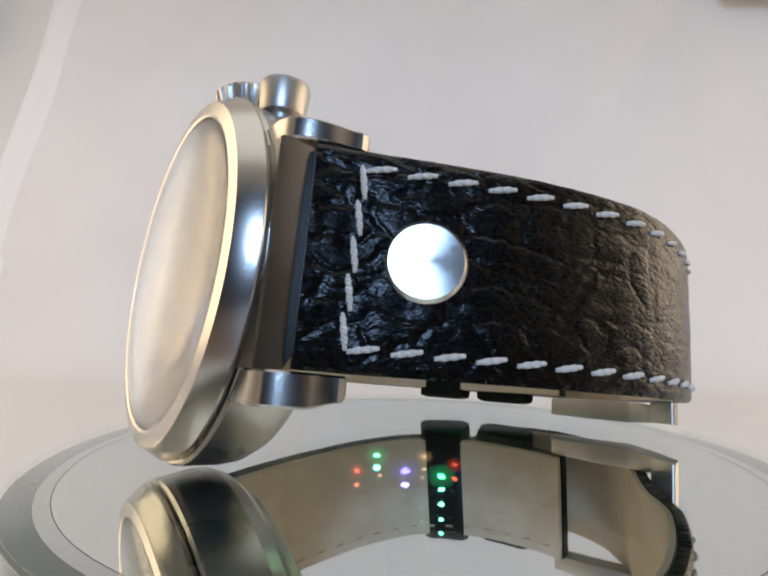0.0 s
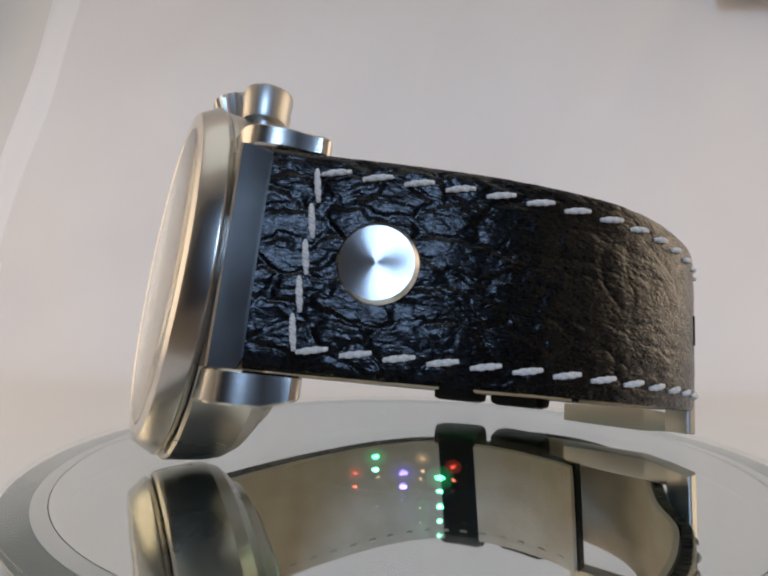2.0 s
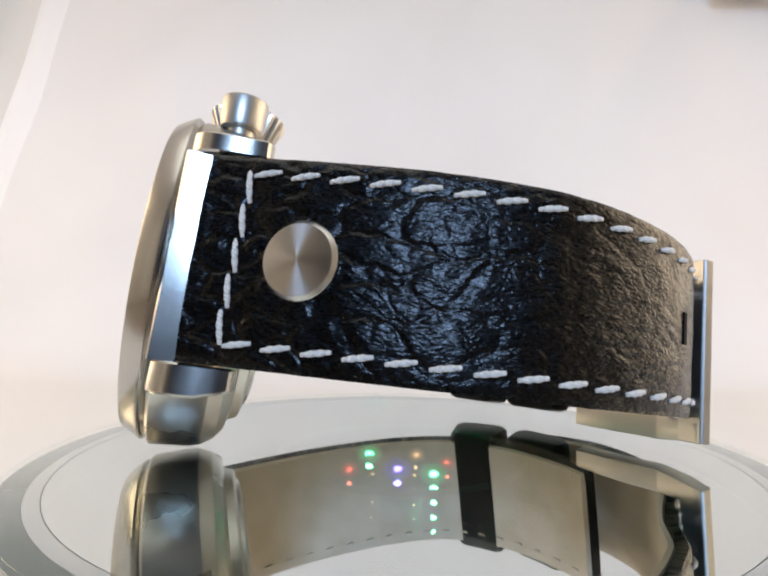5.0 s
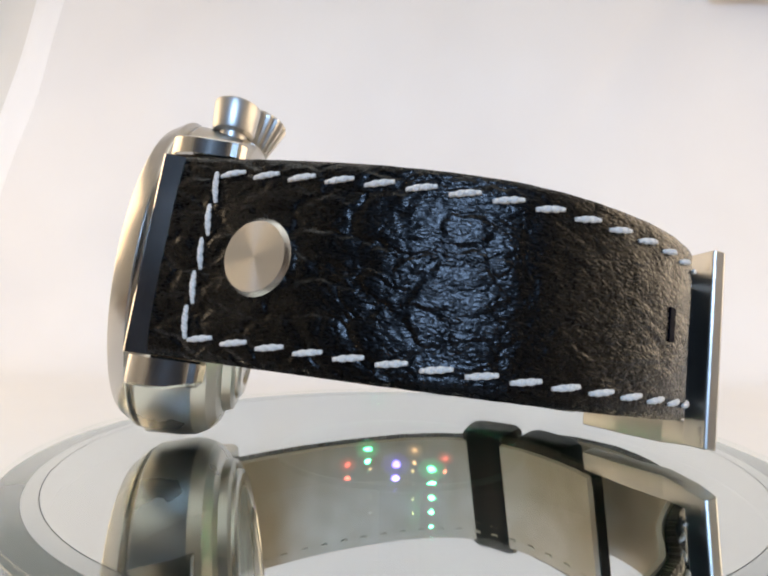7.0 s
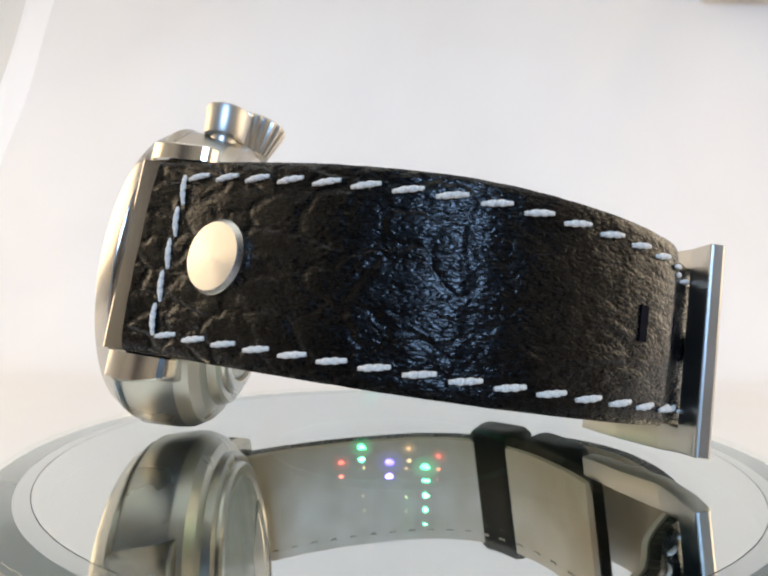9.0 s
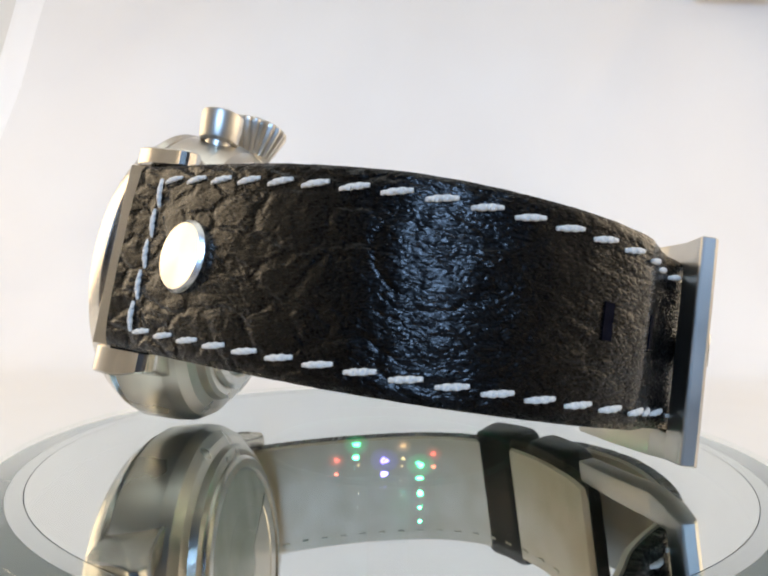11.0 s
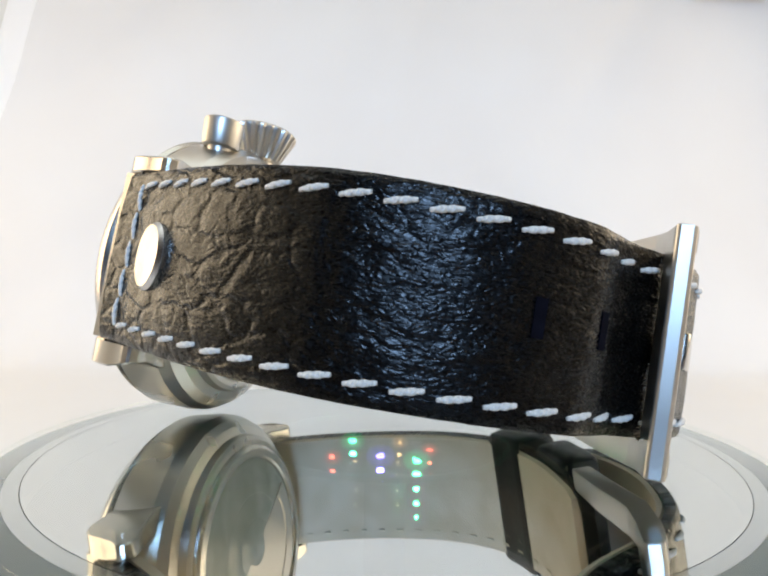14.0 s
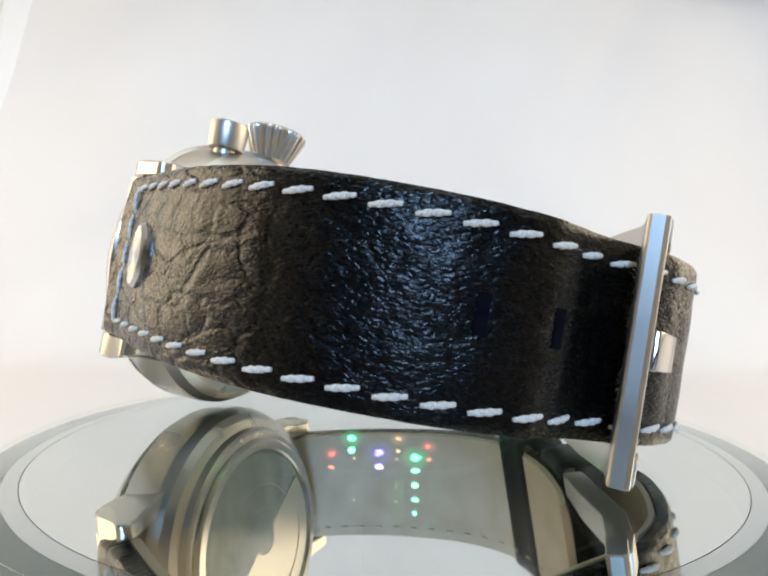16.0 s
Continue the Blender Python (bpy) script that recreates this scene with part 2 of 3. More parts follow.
def turned(profile, steps=96, bm=None, flutes=0, depth=0.0, span=(0, 0), cap=True):
    """A lathe body about z from (radius, height) in mm; flutes groove the rows between the heights in span."""
    bm = bm or bmesh.new()
    rings = []
    for r, h in profile:
        ring = []
        for i in range(steps):
            a = 2 * math.pi * i / steps
            k = 1.0
            if flutes and span[0] <= h <= span[1]:
                k = 1.0 - depth * (0.5 + 0.5 * math.cos(a * flutes)) ** 2
            ring.append(bm.verts.new((r * k * math.cos(a) * MM, r * k * math.sin(a) * MM, h * MM)))
        rings.append(ring)
    for a, b in zip(rings, rings[1:]):
        for i in range(steps):
            bm.faces.new((a[i], a[(i + 1) % steps], b[(i + 1) % steps], b[i]))
    if cap and profile[0][0] > 0.01:
        bm.faces.new(rings[0][::-1])
    if cap and profile[-1][0] > 0.01:
        bm.faces.new(rings[-1])
    return bm


def prism(outline, lo, hi, bevel=0.25, bm=None):
    """An outline in (w, n) mm, pushed out along u from lo to hi, with bevelled edges."""
    bm = bm or bmesh.new()
    a = [bm.verts.new((w * MM, lo * MM, n * MM)) for w, n in outline]
    b = [bm.verts.new((w * MM, hi * MM, n * MM)) for w, n in outline]
    k = len(outline)
    faces = [bm.faces.new(a), bm.faces.new(b[::-1])]
    for i in range(k):
        faces.append(bm.faces.new((a[i], b[i], b[(i + 1) % k], a[(i + 1) % k])))
    if bevel:
        bmesh.ops.recalc_face_normals(bm, faces=bm.faces)
        sharp = [e for e in bm.edges if len(e.link_faces) == 2 and e.calc_face_angle() > radians(40)]
        bmesh.ops.bevel(bm, geom=sharp, offset=bevel * MM, segments=1, affect="EDGES")
    return bm


def box(x0, x1, y0, y1, z0, z1, bevel=0.0):
    bm = bmesh.new()
    bmesh.ops.create_cube(bm, size=1)
    bmesh.ops.transform(bm, verts=bm.verts, matrix=Matrix.Translation(((x0 + x1) / 2, (y0 + y1) / 2, (z0 + z1) / 2))
                        @ Matrix.Diagonal((x1 - x0, y1 - y0, z1 - z0, 1)))
    if bevel:
        bmesh.ops.bevel(bm, geom=bm.edges, offset=bevel, segments=2, affect="EDGES")
    return bm


def sheet(rows):
    bm = bmesh.new()
    grid = [[bm.verts.new(p) for p in row] for row in rows]
    for a, b in zip(grid, grid[1:]):
        for i in range(len(a) - 1):
            bm.faces.new((a[i], a[i + 1], b[i + 1], b[i]))
    return bm


# ---------------------------------------------------------------- the room and the light tent
def setting(name, bm, mat, label, smooth=40):
    return tagged(new(name, mesh_of(name, bm, mat, smooth)), label, name.split("_")[0], kind="structure")


def build_room():
    x, y0, y1, z0, z1, th = 1.3, -1.6, 1.1, -0.80, 1.6, 0.05
    setting("floor", box(-x, x, y0, y1, z0 - th, z0), WOOD, "brown wooden floor of the dim room")
    setting("ceiling", box(-x, x, y0, y1, z1, z1 + th), PLASTER, "dim plaster ceiling of the room")
    setting("wall_left", box(-x - th, -x, y0, y1, z0, z1), PLASTER, "dim brown plaster wall")
    setting("wall_right", box(x, x + th, y0, y1, z0, z1), PLASTER, "dim brown plaster wall")
    setting("wall_north", box(-x, x, y1, y1 + th, z0, z1), PLASTER, "dim brown plaster wall")
    setting("wall_south", box(-x, x, y0 - th, y0, z0, z1), PLASTER, "dim brown plaster wall")
    table = tagged(new("table"), "brown wooden table under the light tent", "table")
    table.location = (0, 0.1, -0.80)
    part("tabletop", box(-0.7, 0.7, -0.45, 0.5, 0.72, 0.755, 0.004), WOOD, table)
    for sx in (-0.64, 0.64):
        for sy in (-0.39, 0.44):
            part("leg", box(sx - 0.03, sx + 0.03, sy - 0.03, sy + 0.03, 0.0, 0.72, 0.003), WOOD, table)


CREASES = [(-0.22, 0.30, 35, 0.008), (-0.12, 0.10, -62, 0.006), (0.02, 0.24, 70, 0.005), (0.16, 0.08, -40, 0.007), (0.24, 0.28, 58, 0.006), (-0.28, 0.06, 20, 0.007)]


def billow(x, y, z):
    """How far the hanging sheet stands out from its plane: slow waves and a few long slanting folds."""
    k = 0.012 * noise.noise((x * 5 + z * 3, y * 3, z * 3)) + 0.003 * noise.noise((x * 15 + z * 6, y * 4, z * 3))
    for cx, cz, lean, depth in CREASES:
        a = radians(lean)
        off, run = (x - cx) * math.sin(a) - (z - cz) * math.cos(a), (x - cx) * math.cos(a) + (z - cz) * math.sin(a)
        k += 1.5 * depth * math.exp(-(off / 0.022) ** 2) * math.exp(-(run / 0.11) ** 2)
    return k


def build_tent():
    # one white sheet: table, sweep, back and roof
    path = []
    for y in np.linspace(-0.10, 0.34, 14):
        path.append((y, -0.040))
    for a in np.linspace(0, 90, 9)[1:]:
        path.append((0.34 + 0.07 * math.sin(radians(a)), -0.040 + 0.07 * (1 - math.cos(radians(a)))))
    for z in np.linspace(0.06, 0.46, 30)[1:]:
        path.append((0.41, z))
    for y in np.linspace(0.38, -0.40, 14):
        path.append((y, 0.50))
    rows = []
    for y, z in path:
        row = []
        for x in np.linspace(-0.52, 0.52, 105):
            k = 0.0
            if z > -0.03:
                k = billow(x, y, z)
            row.append((x, y + k, z + k * (1 if z > 0.47 else 0)))
        rows.append(row)
    tagged(setting("backdrop", sheet(rows), CLOTH, "seamless white cloth sheet behind the turntable", 80), category="backdrop")
    for side, sx in (("left", -1), ("right", 1)):
        rows = []
        for y in np.linspace(-0.40, 0.42, 40):
            row = []
            for z in np.linspace(-0.039, 0.5, 20):
                fold = 0.006 * math.sin(y * 60 + 2.5 * z) * (0.4 + z) + 0.006 * noise.noise((y * 8, z * 5, sx))
                row.append((sx * (0.515 + fold), y, z))
            rows.append(row)
        tagged(setting("backdrop_" + side, sheet(rows), DRAPE, "cream cloth side of the light tent", 80), category="backdrop")
        # front flap beside the opening
        rows = []
        for x in np.linspace(0.35, 0.515, 12):
            rows.append([(sx * x, -0.38 + 0.005 * math.sin(x * 70 + 2 * z) + 0.004 * noise.noise((x * 8, z * 5, sx)), z) for z in np.linspace(-0.039, 0.5, 20)])
        tagged(setting("backdrop_front_" + side, sheet(rows), DRAPE, "cream cloth front flap of the light tent", 80), category="backdrop")


def build_drape():
    """A cream length of cloth that hangs over the back sheet at its side, with a white rolled edge that slants outwards as it falls."""
    panel, roll = [], []
    for z in np.linspace(0.035, 0.47, 50):
        edge = -0.327 - 0.27 * (0.27 - z) + 0.10 * (0.27 - z) ** 2
        back = lambda x: 0.41 + billow(x, 0.41, z)
        panel.append([(x, back(x) - 0.002 - 0.0006 * math.sin(x * 110 + 4 * z), z) for x in np.linspace(-0.512, edge - 0.020, 24)])
        row = []
        for k in range(16):
            f = k / 15
            x = edge - 0.030 * (1 - f) - 0.003 * noise.noise((z * 9, f, 2.0))
            row.append((x, back(x) - 0.0012 * (1 - f) + 0.0008 * f - 0.004 * math.sin(math.pi * min(1.0, 0.3 + 0.7 * f)) ** 2, z))
        roll.append(row)
    curtain = tagged(new("curtain", mesh_of("curtain", sheet(panel), DRAPE, 80)), "cream cloth panel hanging at the back of the tent", "curtain")
    part("rolled_edge", sheet(roll), TAPE, curtain, "white rolled edge", None, 80)
    bm = box(0.30, 0.37, 0.384, 0.394, 0.319, 0.345, 0.002)
    tagged(new("clip", mesh_of("clip", bm, BLUE)), "dark blue plastic clip on the tent cloth", "clip")


build_room()
build_tent()
build_drape()


# ---------------------------------------------------------------- the turntable
CENTRE = (2.0 * MM, -7.0 * MM, 0.0)
R_MIRROR, R_LIP, R_PLATTER = 43.7, 45.3, 48.3


def build_turntable():
    base = tagged(new("turntable"), "cream plastic turntable with coloured lights under its mirror", "turntable")
    base.location = (CENTRE[0], CENTRE[1], -0.040)
    part("body", turned([(46, 0), (47.2, 0.6), (47.6, 3), (47.6, 26), (47.4, 28.5), (46.8, 30), (44.5, 30), (44.0, 29.5),
                         (44.0, 18), (0.0, 18)], 128), BASE, base)
    # the well's tall wall is added to block stray light and hide the pale body
    part("well", turned([(43.9, 18.2), (43.9, 35.56), (43.5, 35.56), (43.4, 20), (0.0, 20)], 128), WELL, base, "dark well under the glass")
    part("hub", turned([(17.6, 38.3), (17.6, 38.9), (17.0, 38.9), (17.0, 38.3), (17.6, 38.3)], 96, cap=False), HUB, base, "green acrylic hub ring")
    part("spindle", turned([(3.0, 20), (3.0, 33.0), (2.4, 33.4), (0, 33.4)], 48), WELL, base)
    kinds = {"red": glow("red_glow", (1.0, 0.10, 0.06), 50), "green": glow("green_glow", (0.015, 1.0, 0.40), 280),
             "blue": glow("blue_glow", (0.16, 0.12, 1.0), 140), "amber": glow("amber_glow", (1.0, 0.55, 0.25), 20)}
    hazes = {hue: haze(hue + "_halo", principled(m).inputs["Emission Color"].default_value) for hue, m in kinds.items()}
    spots = [("red", -5.5, -8.5, 2, 0.5), ("green", -3.0, 0.1, 2, 0.75), ("blue", 1.3, -8.0, 3, 0.8), ("amber", 4.4, -0.2, 2, 0.5),
             ("green", 6.3, -10.0, 5, 0.75), ("red", 8.7, -4.5, 2, 0.5), ("amber", -2.2, -10.5, 4, 0.25), ("amber", 3.6, -10.8, 4, 0.25)]
    for hue, x, y, count, r in spots:
        lamp = None
        for i in range(count):
            bm = bmesh.new()
            bmesh.ops.create_uvsphere(bm, u_segments=16, v_segments=10, radius=r * MM * (0.84 - 0.11 * i))
            bmesh.ops.scale(bm, verts=bm.verts, vec=(1, 1, 0.6))
            spot = Matrix.Translation((x * MM - CENTRE[0], y * MM - CENTRE[1], (36.5 - 1.95 * i) * MM))
            if lamp is None:
                lamp = part("led", bm, kinds[hue], base, hue + " light diode", spot)
                # nested glowing shells added to draw the soft bloom round the diode
                for swell in ((1.15, 1.5, 2.0, 2.6) if r > 0.3 else (1.6,)):
                    bm = bmesh.new()
                    bmesh.ops.create_uvsphere(bm, u_segments=20, v_segments=12, radius=r * MM * swell)
                    bmesh.ops.scale(bm, verts=bm.verts, vec=(1, 1, 0.75))
                    part("halo", bm, hazes[hue], lamp, "glowing shell added as the diode's bloom")
            else:
                # smaller glowing copies stand in for the diode's repeated reflections
                part("led_reflection", bm, kinds[hue], lamp, "", Matrix.Translation((0, 0, -1.95 * i * MM)))
    platter = tagged(new("turntable_platter"), "round mirror platter with grey-green rim under the watch", "turntable")
    platter.location = CENTRE
    part("cover_glass", turned([(R_PLATTER, -0.82), (R_PLATTER, -0.05), (R_PLATTER - 0.06, 0.0), (20.0, 0.0), (0.0, 0.0)], 160, cap=False), COVER, platter, "clear cover glass").visible_shadow = False
    part("mirror", turned([(R_MIRROR, -0.8), (R_MIRROR * 0.5, -0.8), (0.0, -0.8)], 160, cap=False), MIRROR, platter, "two-way mirror glass")
    part("lip", turned([(R_MIRROR + 0.08, -1.3), (R_MIRROR + 0.08, -0.8), (R_LIP, -0.8), (R_LIP, -1.3)], 160, cap=False),
         LIP, platter, "pale bevelled lip round the mirror")
    part("rim", turned([(R_LIP + 0.03, -1.4), (R_LIP + 0.03, -0.8), (R_PLATTER - 0.08, -0.8), (R_PLATTER, -0.86), (R_PLATTER, -3.6),
                        (R_PLATTER - 0.7, -4.3), (R_MIRROR + 0.12, -4.4), (R_MIRROR + 0.12, -1.4)], 160, cap=False),
         RIM, platter, "dark green glass rim")
    return platter


# ---------------------------------------------------------------- the watch: w towards the near lugs, u towards the crown, n out of the dial
AXIS_W, AXIS_U, AXIS_N = Vector((0.1907, -0.9784, 0.0797)), Vector((0.1259, 0.1049, 0.9865)), Vector((-0.9735, -0.1781, 0.1432))
MIDDLE = Vector((-21.56, -3.09, 25.34 - 3.5)) * MM
FRAME = Matrix((( AXIS_W.x, AXIS_U.x, AXIS_N.x, MIDDLE.x), (AXIS_W.y, AXIS_U.y, AXIS_N.y, MIDDLE.y),
                (AXIS_W.z, AXIS_U.z, AXIS_N.z, MIDDLE.z), (0, 0, 0, 1)))


class Ribbon:
    """A smooth line in (w, n) mm, run at even steps; side +1 puts the outside to the left of the way."""

    def __init__(self, knots, side):
        pts = []
        k = [np.array(p, float) for p in knots]
        k = [2 * k[0] - k[1]] + k + [2 * k[-1] - k[-2]]
        for a, b, c, d in zip(k, k[1:], k[2:], k[3:]):
            for t in np.linspace(0, 1, 40, endpoint=False):
                pts.append(0.5 * (2 * b + (c - a) * t + (2 * a - 5 * b + 4 * c - d) * t * t + (3 * b - a - 3 * c + d) * t ** 3))
        pts.append(k[-2])
        self.p = np.array(pts)
        self.s = np.concatenate([[0], np.cumsum(np.linalg.norm(np.diff(self.p, axis=0), axis=1))])
        self.length, self.side = self.s[-1], side

    def at(self, s):
        p = np.array([np.interp(s, self.s, self.p[:, i]) for i in (0, 1)])
        q = np.array([np.interp(min(s + 0.4, self.length), self.s, self.p[:, i]) - np.interp(max(s - 0.4, 0), self.s, self.p[:, i]) for i in (0, 1)])
        q /= np.linalg.norm(q)
        return p, q, np.array([-q[1], q[0]]) * self.side


def strap_mesh(line, s0, s1, half, mid, thick, top, bottom, pad, steps, across, rough=0.0, tip=0.0, uv0=0.0):
    """A band between two depths of the strap (0 is its outside, 1 its inside), padded in the middle and rounded at its edges."""
    bm = bmesh.new()
    uv = bm.loops.layers.uv.new("UVMap")
    rings, marks = [], {}
    for i in range(steps + 1):
        s = s0 + (s1 - s0) * i / steps
        p, q, o = line.at(s)
        h, c, th = half(s), mid(s), thick(s)
        if tip and s > s1 - tip:
            h *= max(0.05, math.sqrt(max(0.0, 1 - ((s - s1 + tip) / tip) ** 2)))
        ring = []
        for j in range(across + 1):
            x = -1 + 2 * j / across
            x = math.sin(x * math.pi / 2) * 0.35 + x * 0.65
            lift = pad(s) * (1 - abs(x) ** 3)
            soft = 0.55 * max(0.0, abs(x) - 0.93) / 0.07
            d = -top * th + lift - soft * soft
            if rough:
                d += rough * noise.noise((s * 0.35, x * h * 0.35, 1.7)) + 0.4 * rough * noise.noise((s * 1.1, x * h * 1.1, 5.1))
            ring.append((p + o * d, c + x * h * (1 + 0.004 * noise.noise((s * 0.5, x, 3.0))), x * h))
        for j in range(across + 1):
            x = 1 - 2 * j / across
            ring.append((p - o * bottom * th, c + x * (h - 0.15), x * h))
        verts = []
        for pos, u, flat in ring:
            v = bm.verts.new((pos[0] * MM, u * MM, pos[1] * MM))
            marks[v] = ((s + uv0) / 10, flat / 10)
            verts.append(v)
        rings.append(verts)
    k = len(rings[0])
    for a, b in zip(rings, rings[1:]):
        for j in range(k):
            bm.faces.new((a[j], a[(j + 1) % k], b[(j + 1) % k], b[j]))
    bm.faces.new(rings[0]).material_index = 1
    bm.faces.new(rings[-1][::-1]).material_index = 1
    for f in bm.faces:
        for l in f.loops:
            l[uv].uv = marks[l.vert]
    return bm


def stitch_mesh(length, mat=THREAD):
    """Two plump strands twisted about one another, sunk at both ends, along x with the outside up z."""
    bm = bmesh.new()
    for half_turn in (0.0, math.pi):
        rings = []
        for i in range(28):
            t = i / 27
            swell = math.sin(math.pi * (0.04 + 0.92 * t)) ** 0.32
            z = 0.20 * math.sin(math.pi * t) - 0.06
            twist = half_turn + t * length * 3.2
            cy, cz = 0.085 * swell * math.cos(twist), 0.05 * swell * math.sin(twist)
            ring = []
            for j in range(7):
                a = 2 * math.pi * j / 7
                ring.append(bm.verts.new(((t - 0.5) * length * MM, (cy + 0.28 * swell * math.cos(a)) * MM, (z + cz + 0.24 * swell * math.sin(a)) * MM)))
            rings.append(ring)
        for a, b in zip(rings, rings[1:]):
            for j in range(7):
                bm.faces.new((a[j], a[(j + 1) % 7], b[(j + 1) % 7], b[j]))
        bm.faces.new(rings[0][::-1])
        bm.faces.new(rings[-1])
    return mesh_of("stitch", bm, mat, 80)


def on_strap(line, s, u, lift, turn=0.0):
    """A pose on the strap's outside: x along it, y across it, z outwards."""
    p, q, o = line.at(s)
    x, z = Vector((q[0], 0, q[1])), Vector((o[0], 0, o[1]))
    y = z.cross(x)
    m = Matrix((x, y, z)).transposed().to_4x4()
    pos = Vector(((p[0] + o[0] * lift), u, (p[1] + o[1] * lift))) * MM
    return Matrix.Translation(pos) @ m @ pose(0, 0, 0, 0, 0, turn)


NEAR = Ribbon([(24.2, 7.0), (25.2, 4.6), (26.2, 2.5), (30.25, -4.6), (33.9, -11.8), (36.7, -19.2), (38.3, -27.0), (37.7, -35.2), (35.2, -43.4),
               (31.4, -50.0), (28.7, -52.4), (25.6, -54.4), (23.0, -57.0), (20.2, -60.2), (16.6, -62.6), (10.0, -64.8), (0.0, -63.6), (-9.0, -58.4), (-16.0, -51.8)], 1)
FAR = Ribbon([(-22.6, 8.2), (-25.0, 2.5), (-25.8, -8.0), (-25.0, -20.0), (-22.2, -33.0), (-16.5, -43.5), (-7.0, -50.6), (3.0, -54.4), (8.5, -55.4)], -1)


def arc_of(line, target):
    return float(line.s[np.argmin(np.linalg.norm(line.p - np.array(target), axis=1))])


def build_straps(watch):
    s0 = arc_of(NEAR, (26.2, 2.5))
    ease = lambda s, a, b: min(1.0, max(0.0, (s - s0) / 60.0)) * (b - a) + a
    half, mid = (lambda s: ease(s, 10.9, 9.65)), (lambda s: ease(s, -0.45, -0.8))
    thick = lambda s: ease(s, 4.0, 2.4)
    pad = lambda s: 0.55 * math.exp(-max(0, s - s0) / 30.0)
    strap = part("long_strap", strap_mesh(NEAR, 0.0, NEAR.length, half, mid, thick, 0.0, 0.62, pad, 260, 30, 0.10, 11.0, -s0),
                 LEATHER, watch, "black grained leather strap with white stitching", FRAME, 60)
    strap.data.materials.append(EDGE_DYE)
    part("lining", strap_mesh(NEAR, 0.4, NEAR.length - 0.3, lambda s: half(s) - 0.12, mid, thick, 0.62, 1.0, lambda s: 0.0, 130, 8, 0.0, 11.0),
         LINING, strap, "pale tan leather lining", None, 60)
    long_stitch, short_stitch, inner_stitch = stitch_mesh(3.05), stitch_mesh(3.5), stitch_mesh(1.3, TAN_THREAD)
    for sign, pitch, first in ((1, 4.1, 1.5), (-1, 4.04, 1.25)):
        for i in range(24):
            s = s0 + pitch * i + first
            if s > NEAR.length - 12:
                break
            inset = ease(s, 1.95, 2.25) if sign > 0 else ease(s, 2.25, 1.85)
            u = mid(s) + sign * (half(s) - inset)
            piece("stitch", long_stitch, strap, on_strap(NEAR, s, u, pad(s) * 0.42 + 0.10, 11))
    for i in range(5):
        piece("stitch", short_stitch, strap, on_strap(NEAR, s0 - 0.15 - 0.13 * i, 6.9 - 3.62 * i, pad(s0) * 0.8 + 0.10, 90 + 9))
    # rivet
    sr = arc_of(NEAR, (29.3, -2.9))
    rivet = part("rivet", turned([(4.05, -0.6), (4.05, 0.35), (3.98, 0.45), (3.62, 0.83), (0.0, 0.87)], 96), RIVET, strap, "round ground steel rivet",
                 on_strap(NEAR, sr + 0.2, -0.35, pad(sr) * 1.0 - 0.22) @ pose(0, 0, 0, 0, -5, 0), 18)
    # buckle holes: raised blocks whose dark colour stands for the shade inside
    hole = mesh_of("hole", box(-0.8 * MM, 0.8 * MM, -2.0 * MM, 2.0 * MM, -0.4 * MM, 0.21 * MM, 0.0002), HOLE_SHADE)
    for target in ((33.9, -46.2), (29.4, -52.4)):
        sh = arc_of(NEAR, target)
        piece("hole", hole, strap, on_strap(NEAR, sh, -0.65, 0.02, 0))

    fs0 = arc_of(FAR, (-25.0, 2.5))
    fe = lambda s, a, b: min(1.0, max(0.0, (s - fs0) / 70.0)) * (b - a) + a
    fhalf, fmid, fthick = (lambda s: fe(s, 10.9, 9.6)), (lambda s: fe(s, -0.3, -0.9)), (lambda s: fe(s, 4.0, 2.6))
    short = part("short_strap", strap_mesh(FAR, 0.0, FAR.length, fhalf, fmid, fthick, 0.0, 0.62, pad, 150, 24, 0.08), LEATHER, watch,
                 "black leather buckle strap with tan lining", FRAME, 60)
    short.data.materials.append(EDGE_DYE)
    part("lining", strap_mesh(FAR, 0.4, FAR.length - 0.3, lambda s: fhalf(s) - 0.12, fmid, fthick, 0.62, 1.0, lambda s: 0.0, 130, 8), LINING, short,
         "pale tan leather lining", None, 60)
    for sign in (1, -1):
        for i in range(18):
            s = fs0 + 4.1 * i + 1.6
            if s > FAR.length - 3:
                break
            piece("stitch", long_stitch, short, on_strap(FAR, s, fmid(s) + sign * (fhalf(s) - 2.05), 0.2))
            if sign > 0:
                piece("stitch", inner_stitch, short, on_strap(FAR, s + 1.9, fmid(s) + sign * (fhalf(s) - 2.05), -fthick(s) - 0.02))
    frivet = part("rivet", turned([(4.05, -0.6), (4.05, 0.35), (3.98, 0.45), (3.62, 0.83), (0.0, 0.87)], 96), RIVET, short, "round ground steel rivet",
                  on_strap(FAR, fs0 + 7, -0.3, 0.6), 18)
